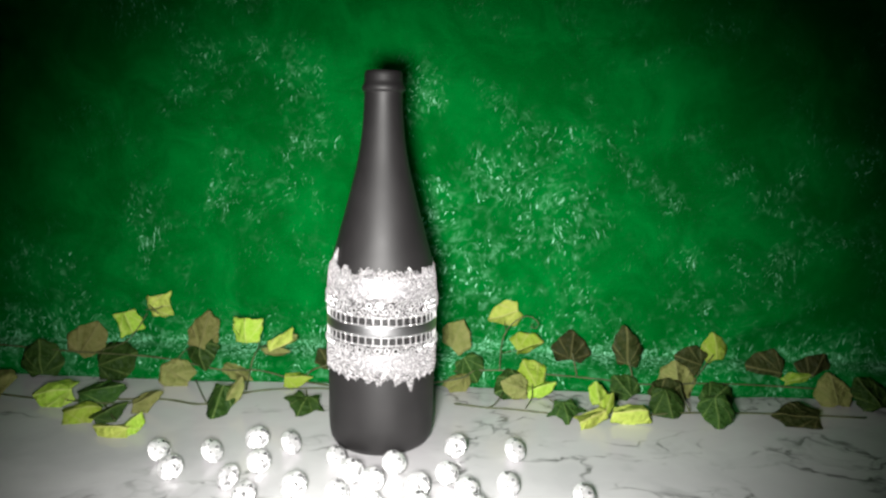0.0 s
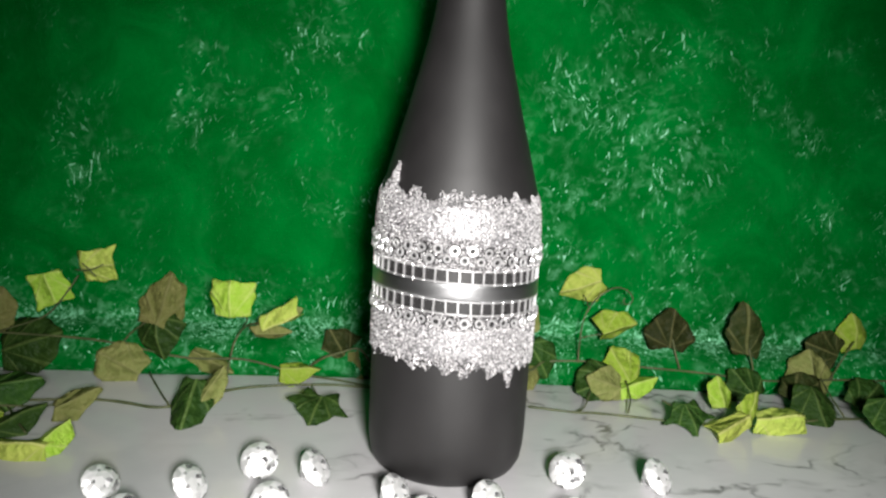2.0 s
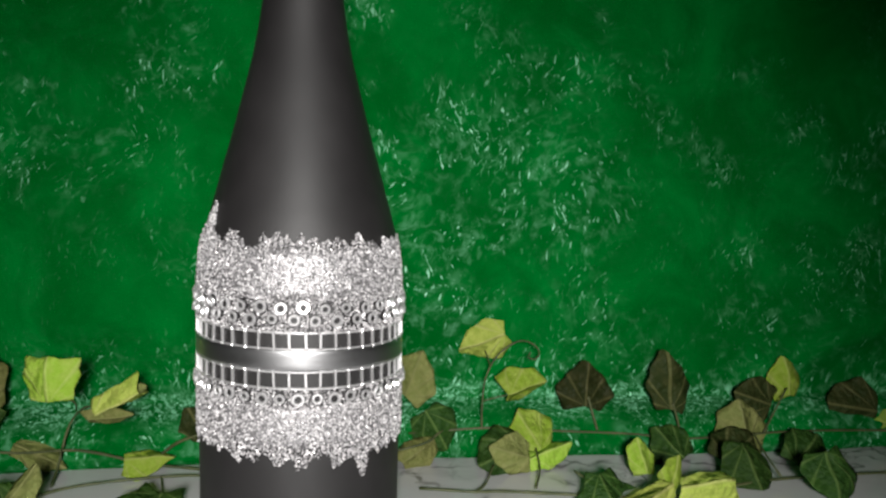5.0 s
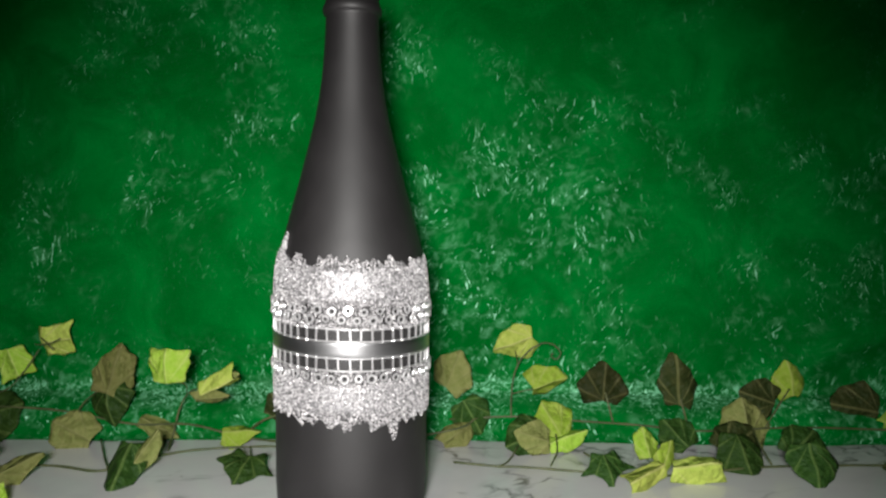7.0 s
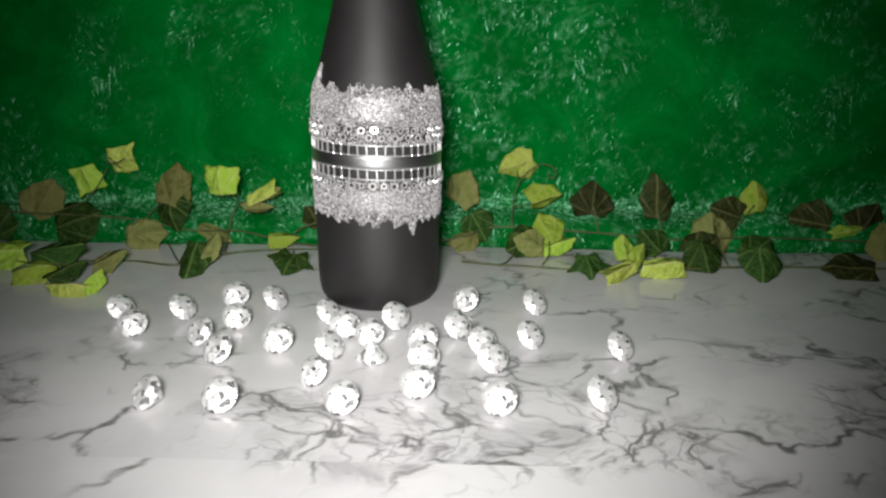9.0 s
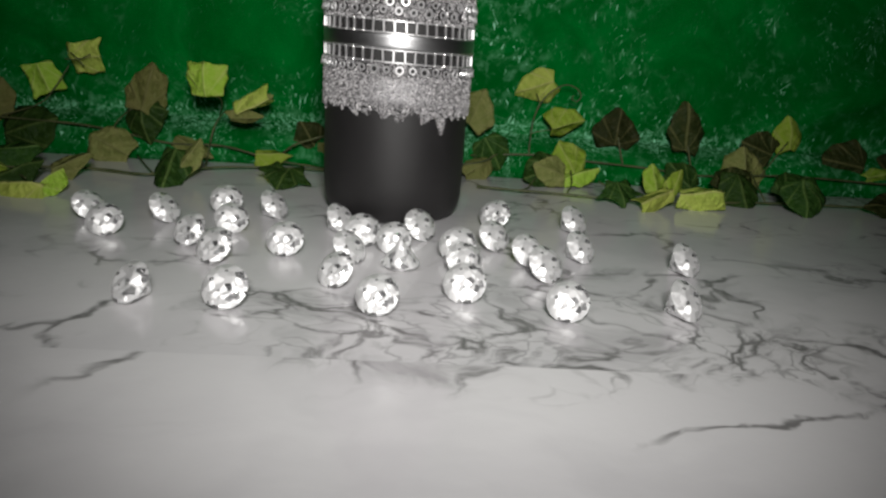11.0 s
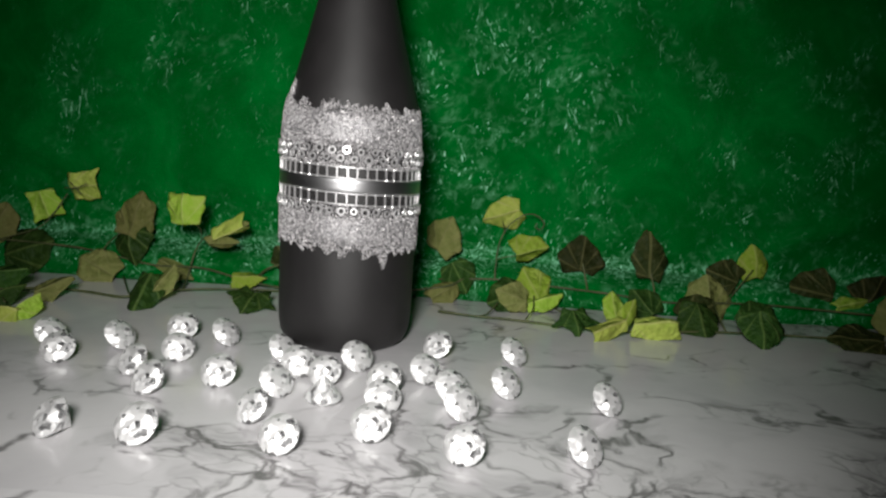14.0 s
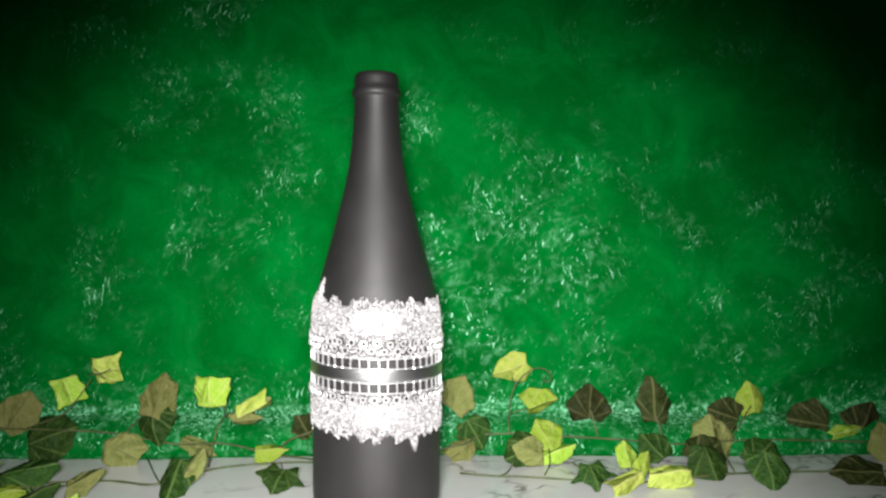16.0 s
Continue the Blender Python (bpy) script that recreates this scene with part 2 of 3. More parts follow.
LIME = leaf_material("lime_leaf", (0.34, 0.53, 0.05), (0.43, 0.56, 0.10), (0.55, 0.62, 0.2))
GREEN = leaf_material("dark_green_leaf", (0.020, 0.055, 0.010), (0.036, 0.085, 0.014), (0.14, 0.22, 0.06), 0.15)
OLIVE = leaf_material("olive_leaf_back", (0.20, 0.225, 0.065), (0.27, 0.275, 0.095), (0.25, 0.25, 0.10), 0.3)
BROWN = leaf_material("brown_leaf", (0.024, 0.036, 0.009), (0.047, 0.052, 0.016), (0.17, 0.17, 0.065), 0.2)


# ---- mesh helpers ----
def mesh_of(name, verts, faces, material, smooth=False):
    me = bpy.data.meshes.new(name)
    me.from_pydata(verts, [], faces)
    me.materials.append(material)
    if smooth:
        me.shade_smooth()
    return me


def part(name, bm, material, parent=None, label="", smooth=False):
    """Links a bmesh as one mesh object, under a thing where one is given."""
    bmesh.ops.recalc_face_normals(bm, faces=bm.faces)
    me = bpy.data.meshes.new(name)
    bm.to_mesh(me)
    bm.free()
    me.materials.append(material)
    if smooth:
        me.shade_smooth()
    ob = new(name, me)
    ob.parent = parent
    return tagged(ob, label)


def box(x0, x1, y0, y1, z0, z1, bevel=0.0):
    bm = bmesh.new()
    bmesh.ops.create_cube(bm, size=1.0, matrix=Matrix.Translation(((x0 + x1) / 2, (y0 + y1) / 2, (z0 + z1) / 2)) @ Matrix.Diagonal((x1 - x0, y1 - y0, z1 - z0, 1)))
    if bevel:
        bmesh.ops.bevel(bm, geom=bm.edges[:], offset=bevel, segments=2, affect="EDGES")
    return bm


def smooth_line(pts, steps=6):
    """Catmull-Rom through the points."""
    p = [Vector(q) for q in pts]
    p = [2 * p[0] - p[1]] + p + [2 * p[-1] - p[-2]]
    out = []
    for i in range(1, len(p) - 2):
        for k in range(steps):
            u = k / steps
            a, b, c, d = p[i - 1:i + 3]
            out.append(0.5 * (2 * b + (c - a) * u + (2 * a - 5 * b + 4 * c - d) * u * u + (3 * b - a - 3 * c + d) * u ** 3))
    return out + [p[-2]]


def tube(pts, r0, r1, sides=6):
    bm = bmesh.new()
    line = smooth_line(pts)
    rings = []
    for i, q in enumerate(line):
        t = (line[min(i + 1, len(line) - 1)] - line[max(i - 1, 0)]).normalized()
        side = t.cross(Vector((0.13, 0.31, 0.94))).normalized()
        up = side.cross(t)
        r = (r0 + (r1 - r0) * i / (len(line) - 1)) * (1 + 0.15 * math.sin(i * 2.3))
        rings.append([bm.verts.new(q + r * (side * math.cos(k * math.tau / sides) + up * math.sin(k * math.tau / sides))) for k in range(sides)])
    for a, b in zip(rings, rings[1:]):
        for k in range(sides):
            bm.faces.new((a[k], a[(k + 1) % sides], b[(k + 1) % sides], b[k]))
    bm.faces.new(rings[0])
    bm.faces.new(rings[-1])
    return bm


def lathe(profile, segments=96):
    bm = bmesh.new()
    rings = [[bm.verts.new((r * math.cos(k * math.tau / segments), r * math.sin(k * math.tau / segments), z)) for k in range(segments)] for r, z in profile]
    for a, b in zip(rings, rings[1:]):
        for k in range(segments):
            bm.faces.new((a[k], a[(k + 1) % segments], b[(k + 1) % segments], b[k]))
    return bm, rings


# ---- structure: tabletop, velvet, dark room ----
SEAM = 0.335
tagged(part("tabletop", box(-1.1, 1.1, SEAM - 0.02, 0.95, -0.03, 0.0), MARBLE_BACK), "glossy white tabletop covered in grey-veined marble film", "tabletop", kind="structure")
tagged(part("tabletop_film", box(-1.1, 1.1, -0.6, SEAM, -0.03, 0.0002), MARBLE_FRONT), "overlapping front sheet of grey-veined marble film on the table", "tabletop", kind="structure")
for wall_name, dims in (("wall_left", (-1.2, -1.1, -1.3, 1.0, -0.8, 1.5)), ("wall_right", (1.1, 1.2, -1.3, 1.0, -0.8, 1.5)), ("wall_behind", (-1.2, 1.2, -1.4, -1.3, -0.8, 1.5)), ("wall_back", (-1.2, 1.2, 0.95, 1.05, -0.8, 1.5)), ("ceiling", (-1.2, 1.2, -1.4, 1.05, 1.5, 1.6)), ("floor", (-1.2, 1.2, -1.4, 1.05, -0.9, -0.8))):
    tagged(part(wall_name, box(*dims), WALL), "plain dim plaster " + wall_name.split("_")[0] + " of the dark room", wall_name.split("_")[0], kind="structure")


def velvet_depth(x, z):
    """How far back the velvet hangs at a height, with its soft folds and the roll at its foot."""
    y = 0.676
    y += 0.006 * noise.noise(Vector((x * 4.0, 1.7, z * 3.0))) + 0.0025 * noise.noise(Vector((x * 14, 5.1, z * 11)))
    fold = z - 0.055 - 0.42 * (x - 0.28)
    y -= 0.006 * math.exp(-(fold / 0.012) ** 2) * max(0.0, min(1.0, (x - 0.2) * 8))
    y -= 0.004 * math.exp(-((z - 0.085 - 0.01 * math.sin(x * 15)) / 0.02) ** 2)
    roll = max(0.0, 1 - ((z - 0.013) / 0.017) ** 2)
    return y - 0.021 * roll * (1 + 0.25 * noise.noise(Vector((x * 20, 0.3, 2.0)))) - 0.012 * max(0.0, 1 - z / 0.013)


def velvet_backdrop():
    nx, nz, vs, fs = 330, 150, [], []
    for j in range(nz + 1):
        z = 0.75 * (j / nz) ** 1.9 + 0.0005
        for i in range(nx + 1):
            x = -1.05 + 2.1 * i / nx
            vs.append((x, velvet_depth(x, z), z))
    for j in range(nz):
        for i in range(nx):
            a = j * (nx + 1) + i
            fs.append((a, a + 1, a + nx + 2, a + nx + 1))
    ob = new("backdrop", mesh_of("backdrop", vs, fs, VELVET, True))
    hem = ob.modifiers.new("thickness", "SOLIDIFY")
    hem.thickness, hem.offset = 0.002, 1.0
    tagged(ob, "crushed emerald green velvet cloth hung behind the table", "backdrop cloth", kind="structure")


velvet_backdrop()

# ---- the bottle ----
AXIS = (-0.0355, 0.538)
PROFILE = [(0.030, 0.0), (0.0345, 0.0006), (0.0375, 0.0028), (0.0396, 0.0068), (0.0406, 0.013), (0.0410, 0.022), (0.0411, 0.07), (0.0411, 0.115), (0.0409, 0.124), (0.0402, 0.134), (0.0386, 0.144), (0.0362, 0.153), (0.0340, 0.161), (0.0316, 0.170), (0.0285, 0.181), (0.0254, 0.193), (0.0226, 0.204), (0.0200, 0.2145), (0.0178, 0.226), (0.0162, 0.237), (0.0150, 0.250), (0.0143, 0.262), (0.0141, 0.2690), (0.0142, 0.2702), (0.0153, 0.2708), (0.0157, 0.2718), (0.0157, 0.2738), (0.0151, 0.2752), (0.0144, 0.2766), (0.0141, 0.2785), (0.0141, 0.2815), (0.0138, 0.2838), (0.0130, 0.2852), (0.0115, 0.2854), (0.0103, 0.2842), (0.0098, 0.2810), (0.0096, 0.255)]


def wall_radius(z):
    for (r0, z0), (r1, z1) in zip(PROFILE, PROFILE[1:]):
        if z0 <= z <= z1:
            return r0 + (r1 - r0) * (z - z0) / (z1 - z0)
    return PROFILE[-1][0]


def jag(angle, seed, size):
    """An uneven hand-made edge round the bottle: broad teeth with small ones on them."""
    c, s = math.cos(angle), math.sin(angle)
    broad = noise.noise(Vector((c * 3.2, s * 3.2, seed)))
    teeth = noise.noise(Vector((c * 9.5, s * 9.5, seed + 4)))
    crumbs = noise.noise(Vector((c * 23, s * 23, seed + 9)))
    return size * (0.5 * broad + 0.75 * teeth + 0.32 * crumbs)


SLANT = 0.030
RING_ROWS = ((0.1180, 34, 0.0), (0.1136, 34, 0.5), (0.0848, 40, 0.25))


def chips_band(name, low, high, count, parent, label):
    """Crushed crystal chips glued round the bottle between two uneven edges."""
    rng, vs, fs = random.Random(label), [], []
    while count:
        ang, z = rng.uniform(0, math.tau), rng.uniform(0.045, 0.16)
        if rng.random() < 0.35:
            ang = (round(ang * 130 / math.tau) + rng.uniform(-0.16, 0.16)) * math.tau / 130
        if not low(ang) < z < high(ang):
            continue
        if any(abs(z - zr) < 0.0024 and abs((ang * n / math.tau - off + 0.5) % 1.0 - 0.5) * math.tau / n * 0.041 < math.sqrt(max(0.0, 0.0024 ** 2 - (z - zr) ** 2)) for zr, n, off in RING_ROWS):
            continue
        count -= 1
        size = rng.choice((0.00025, 0.0003, 0.0004, 0.0005))
        r = wall_radius(z) + rng.uniform(0.0000, 0.0010)
        turn = Euler((rng.uniform(0, 6.3), rng.uniform(0, 6.3), rng.uniform(0, 6.3))).to_matrix()
        at = Vector((r * math.cos(ang), r * math.sin(ang), z))
        k = len(vs)
        for c in ((1.2, 0, 0), (-1.1, 0.2, 0), (0, 1, 0.1), (0, -0.9, 0), (0.1, 0, 0.9), (0, 0.1, -1)):
            vs.append(at + size * (turn @ Vector(c)))
        fs += [(k + a, k + b, k + c) for a, b, c in ((0, 2, 4), (2, 1, 4), (1, 3, 4), (3, 0, 4), (2, 0, 5), (1, 2, 5), (3, 1, 5), (0, 3, 5))]
    ob = new(name, mesh_of(name, vs, fs, CHIPS))
    ob.parent = parent
    tagged(slant(ob), label, kind="stuff")


def slant(ob):
    """The trim was wound on a little askew: lower towards +x."""
    shear = Matrix.Identity(4)
    shear[2][0] = -SLANT
    ob.data.transform(shear)
    return ob


def sleeve(z0, z1, out, seg=128, thick=0.0004):
    """A thin ring band that follows the bottle's wall."""
    bm = bmesh.new()
    rows = []
    n = 6
    for i in range(n + 1):
        z = z0 + (z1 - z0) * i / n
        rows.append((wall_radius(z) + out + (thick if 0 < i < n else thick * 0.4), z))
    rows += [(wall_radius(z1) + out - 0.0003, z1), (wall_radius(z0) + out - 0.0003, z0)]
    rings = [[bm.verts.new((r * math.cos(k * math.tau / seg), r * math.sin(k * math.tau / seg), z)) for k in range(seg)] for r, z in rows]
    for a, b in zip(rings, rings[1:] + rings[:1]):
        for k in range(seg):
            bm.faces.new((a[k], a[(k + 1) % seg], b[(k + 1) % seg], b[k]))
    return bm


def ladder(name, z0, z1, parent, count=47):
    """Two thin rails with upright bars between them, a little knot at both ends of each bar."""
    rng = random.Random(5)
    zm = (z0 + z1) / 2
    r = wall_radius(zm) + 0.0005
    bm = bmesh.new()
    for z in (z0, z1):
        for k in range(96):
            a = (k + 0.5) * math.tau / 96
            bmesh.ops.create_cube(bm, size=1, matrix=Matrix.Rotation(a, 4, "Z") @ Matrix.Translation((r, 0, z)) @ Matrix.Diagonal((0.0008, r * math.tau / 96 * 1.05, 0.0007, 1)))
    rails = slant(part(name, bm, PLASTIC, parent, "silver ladder trim with black gaps"))
    bm = bmesh.new()
    bmesh.ops.create_cube(bm, size=1, matrix=Matrix.Diagonal((0.0009, 0.00075, z1 - z0, 1)))
    for z in (z0 - zm, z1 - zm):
        bmesh.ops.create_icosphere(bm, subdivisions=1, radius=0.0008, matrix=Matrix.Translation((0, 0, z)))
    shared = None
    for k in range(count):
        a = k * math.tau / count + rng.uniform(-0.006, 0.006)
        if shared is None:
            bar = part("bar", bm, PLASTIC, rails)
            shared = bar.data
        else:
            bar = new("bar", shared)
            bar.parent = rails
        bar.matrix_basis = Matrix.Rotation(a, 4, "Z") @ Matrix.Translation((r, 0, zm - SLANT * r * math.cos(a))) @ Matrix.Rotation(rng.uniform(-0.05, 0.05), 4, "X")


def ring_mesh(R=0.0017, r=0.0006):
    vs, fs, n, m = [], [], 12, 6
    for i in range(n):
        a = i * math.tau / n
        for j in range(m):
            b = j * math.tau / m
            vs.append((r * math.sin(b) * 1.2, (R + r * math.cos(b)) * math.cos(a), (R + r * math.cos(b)) * math.sin(a)))
    for i in range(n):
        for j in range(m):
            fs.append((i * m + j, ((i + 1) % n) * m + j, ((i + 1) % n) * m + (j + 1) % m, i * m + (j + 1) % m))
    return mesh_of("ring", vs, fs, PLASTIC)


def decorated_bottle():
    thing = new("bottle")
    thing.location = (*AXIS, 0)
    bm, rings = lathe(PROFILE)
    bm.faces.new(rings[0][::-1])
    bm.faces.new(rings[-1])
    part("glass_body", bm, PAINT, thing, "matte black painted glass with a collared mouth", True)
    rng = random.Random(2)
    ring = ring_mesh()
    chips_band("crystal_band", lambda a: 0.1088, lambda a: 0.1425 + jag(a, 1.0, 0.0070) + 0.012 * math.exp(-((math.atan2(math.sin(a - 3.67), math.cos(a - 3.67))) / 0.09) ** 2), 36000, thing, "sparkling crushed crystal band with a jagged top edge")
    chips_band("crystal_band", lambda a: 0.0615 + jag(a, 7.0, 0.0062) - 0.008 * math.exp(-((math.atan2(math.sin(a + 0.92), math.cos(a + 0.92))) / 0.07) ** 2), lambda a: 0.0876, 28000, thing, "sparkling crushed crystal band with a ragged lower edge")
    # added reflecting sleeves behind the chips, to brighten the middle of each band
    for z0, z1 in ((0.0660, 0.0815), (0.1210, 0.1390)):
        slant(part("backing_sleeve", sleeve(z0, z1, 0.0001), BACKING, thing, "thin shiny grey sleeve added under the crystals for their glow", True))
    slant(part("ribbon", sleeve(0.0945, 0.1030, 0.0007), RIBBON, thing, "smooth grey metallic ribbon round the bottle's waist", True))
    ladder("upper_ladder", 0.1029, 0.1090, thing)
    ladder("lower_ladder", 0.0884, 0.0946, thing)
    for z, count, off in RING_ROWS:
        for k in range(count):
            a = (k + off + rng.uniform(-0.07, 0.07)) * math.tau / count
            zz = z + rng.uniform(-0.0004, 0.0004) - SLANT * 0.041 * math.cos(a)
            ob = new("ring", ring)
            ob.parent = thing
            ob.matrix_basis = Matrix.Rotation(a, 4, "Z") @ Matrix.Translation((wall_radius(zz) + 0.0015, 0, zz)) @ Matrix.Rotation(rng.uniform(-0.2, 0.2), 4, "Y") @ Matrix.Scale(rng.uniform(0.85, 1.15), 4)
    tagged(thing, "matte black wine bottle with silver crystal bands on a marble table", "bottle")


decorated_bottle()


# ---- the clear gems ----
GEM_R, GEM_P = 0.0089, 0.0112


def gem_mesh():
    bm = bmesh.new()
    for count, r, z, off in ((8, 0.55, 0.36, 0.0), (8, 0.76, 0.245, 0.5), (8, 0.985, 0.05, 0.0), (8, 0.985, 0.05, 0.5), (16, 1.0, 0.02, 0.25), (16, 1.0, -0.03, 0.25), (8, 0.60, -0.52, 0.0), (8, 0.44, -0.74, 0.5)):
        for k in range(count):
            a = (k + off) * math.tau / count
            bm.verts.new((r * GEM_R * math.cos(a), r * GEM_R * math.sin(a), z * GEM_R))
    bm.verts.new((0, 0, -GEM_P))
    bmesh.ops.convex_hull(bm, input=bm.verts[:])
    bmesh.ops.dissolve_limit(bm, angle_limit=0.02, verts=bm.verts[:], edges=bm.edges[:])
    me = bpy.data.meshes.new("gem")
    bm.to_mesh(me)
    bm.free()
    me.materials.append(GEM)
    return me


GEM_MESH = gem_mesh()
LEANING = math.atan2(GEM_P, GEM_R)


def gem(x, y, facing, scale=1.0, roll=0.0):
    """A gem that lies on its lower cone, its table turned to that compass angle."""
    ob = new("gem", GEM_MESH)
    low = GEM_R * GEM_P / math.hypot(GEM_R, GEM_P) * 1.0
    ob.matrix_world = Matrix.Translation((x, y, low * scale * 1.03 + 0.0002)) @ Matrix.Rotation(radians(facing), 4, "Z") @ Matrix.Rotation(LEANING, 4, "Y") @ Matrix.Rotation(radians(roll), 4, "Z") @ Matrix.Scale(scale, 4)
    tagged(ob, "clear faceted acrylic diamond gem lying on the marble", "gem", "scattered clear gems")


gem(-0.193, 0.487, -37, 0.97, 4)
gem(-0.174, 0.461, -80, 0.98, 31)
gem(-0.154, 0.488, -26, 1.03, 30)
gem(-0.128, 0.512, -85, 1.02, 13)
gem(-0.116, 0.475, -75, 0.97, 1)
gem(-0.100, 0.506, -27, 1.04, 24)
gem(-0.130, 0.451, -120, 1.00, 0)
gem(-0.112, 0.428, -115, 1.02, 17)
gem(-0.083, 0.443, -95, 1.02, 14)
gem(-0.130, 0.378, -125, 1.01, 6)
gem(-0.094, 0.377, -100, 1.04, 1)
gem(-0.055, 0.404, -125, 0.96, 41)
gem(-0.052, 0.435, -40, 1.01, 24)
gem(-0.061, 0.484, -33, 1.02, 27)
gem(-0.048, 0.464, -80, 1.03, 33)
gem(-0.032, 0.454, -100, 0.98, 28)
gem(-0.019, 0.479, -55, 1.04, 35)
gem(-0.036, 0.377, -105, 0.98, 14)
gem(-0.001, 0.394, -105, 1.02, 29)
gem(-0.001, 0.447, -110, 1.05, 1)
gem(0.001, 0.424, -70, 1.00, 35)
gem(0.024, 0.510, -120, 1.04, 6)
gem(0.019, 0.467, -62, 0.98, 18)
gem(0.033, 0.445, -66, 0.97, 21)
gem(0.038, 0.423, -58, 1.04, 32)
gem(0.069, 0.506, -50, 1.04, 27)
gem(0.061, 0.454, -52, 1.01, 42)
gem(0.039, 0.379, -110, 0.98, 18)
gem(0.110, 0.441, -53, 1.01, 31)
gem(0.089, 0.385, -50, 1.04, 32)
spare = new("gem", GEM_MESH)
spare.matrix_world = Matrix.Translation((-0.028, 0.429, 0.36 * GEM_R + 0.0002)) @ Matrix.Rotation(math.pi, 4, "X")
tagged(spare, "clear faceted acrylic diamond gem lying upside down on the marble", "gem", "scattered clear gems")


# ---- the ivy ----
def leaf_mesh(name, lobe, fold, curl, width, material, seed):
    """An ivy leaf one unit long, foot at the origin, tip along y, with five corners and hollow edges between them."""
    corners = [(0.0, 0.02), (0.34, -0.07), (0.54, 0.30), (0.36, 0.66), (0.0, 0.93)]
    if lobe > 0.5:
        corners = [(0.0, 0.05), (0.27, -0.12), (0.62, 0.30), (0.28, 0.52), (0.0, 1.0)]
    if lobe < 0:
        corners = [(0.0, 0.06), (0.40, 0.02), (0.47, 0.45), (0.50, 0.88), (0.0, 0.84)]
    lobe = 0.45 if lobe < 0 else lobe
    rng = random.Random(seed)
    centre, sides = Vector((0, 0.38)), []
    tip_shift = rng.uniform(-0.1, 0.1)
    for side in (1, -1):
        cs = [Vector((c[0] * side * rng.uniform(0.82, 1.12), c[1] + rng.uniform(-0.09, 0.09))) if 0 < i < 4 else Vector((tip_shift if i else 0.0, c[1])) for i, c in enumerate(corners)]
        half = []
        for i, (a, b) in enumerate(zip(cs, cs[1:])):
            for k in range(5):
                u = k / 5
                p = a.lerp(b, u)
                hollow = (-0.02 - 0.26 * lobe) * math.sin(math.pi * u) * (0.3 if i == 0 else 1.0)
                half.append(p + (p - centre) * hollow)
        sides.append(half + [cs[-1]])
    rim = sides[0] + sides[1][-2:0:-1]
    rim = [0.5 * q + 0.25 * (rim[i - 1] + rim[(i + 1) % len(rim)]) for i, q in enumerate(rim)]
    n, vs, fs = len(rim), [], []
    phase = rng.uniform(0, 6)

    def height(p):
        return -fold * abs(p.x) - curl * (p.y - 0.3) ** 2 - 0.25 * curl * p.x * p.x + 0.035 * math.sin(p.y * 6 + phase) * p.x * 2 + 0.03 * math.sin(7 * p.x + phase) + 0.09 * noise.noise(Vector((p.x * 2.6, p.y * 2.6, seed * 3.7)))

    def place(p):
        q = Vector((p.x * width, p.y))
        return (q.x * math.cos(fold * 0.5), q.y, height(p))

    rings = [centre + (p - centre) * s * rng.uniform(0.985, 1.015) if s == 1.0 else centre + (p - centre) * s for s in (0.3, 0.6, 0.85, 1.0) for p in rim]
    for side in (0, 1):
        k0 = len(vs)
        for p in [centre] + rings:
            x, y, z = place(p)
            vs.append((x, y, z - side * 0.012))
        for k in range(n):
            f = (k0, k0 + 1 + k, k0 + 1 + (k + 1) % n)
            fs.append(f if not side else f[::-1])
            for m in range(3):
                a, b = k0 + 1 + m * n + k, k0 + 1 + m * n + (k + 1) % n
                f = (a, a + n, b + n, b)
                fs.append(f if not side else f[::-1])
    top, bot = 1 + 3 * n, len(rings) + 1 + 1 + 3 * n
    for k in range(n):
        fs.append((top + k, bot + k, bot + (k + 1) % n, top + (k + 1) % n))
    return mesh_of(name, vs, fs, material, True)


leaf_count = [0]


def leaf(vine, x, y, z, size, tip, material, yaw=0.0, pitch=0.0, lobe=0.2, fold=0.25, curl=0.25, width=1.0):
    """A leaf with its middle at x, y, z. tip: where its point goes, in degrees from the right, as one sees it from the front; pitch -90 lays it flat."""
    leaf_count[0] += 1
    ob = new("leaf", leaf_mesh("leaf", lobe, fold, curl, width, material, leaf_count[0]))
    ob.parent = vine
    turn = Matrix.Rotation(radians(yaw), 4, "Z") @ Matrix.Rotation(radians(pitch), 4, "X") @ Matrix.Rotation(radians(90 - tip), 4, "Y") @ Matrix.Rotation(radians(90), 4, "X")
    ob.matrix_basis = Matrix.Translation((x, y, z)) @ turn @ Matrix.Scale(size * 0.97, 4) @ Matrix.Translation((0, -0.42, 0))
    tagged(ob, {"yellow_leaf": "pale yellow leaf", "lime_leaf": "yellow-green leaf", "dark_green_leaf": "dark green leaf with pale veins", "olive_leaf_back": "dull olive leaf", "brown_leaf": "dark olive-brown leaf"}[material.name])


def stem(vine, *pts, r=0.0009, r1=None, name="stem"):
    ob = part(name, tube(pts, r * 0.75, 0.75 * (r if r1 is None else r1)), STEM, vine, smooth=True)
    return ob


left_vine = tagged(new("ivy_garland"), "artificial ivy garland with yellow, olive and green leaves", "ivy garland", "ivy garlands")
right_vine = tagged(new("ivy_garland"), "artificial ivy garland with a curled tendril and yellow and brown leaves", "ivy garland", "ivy garlands")
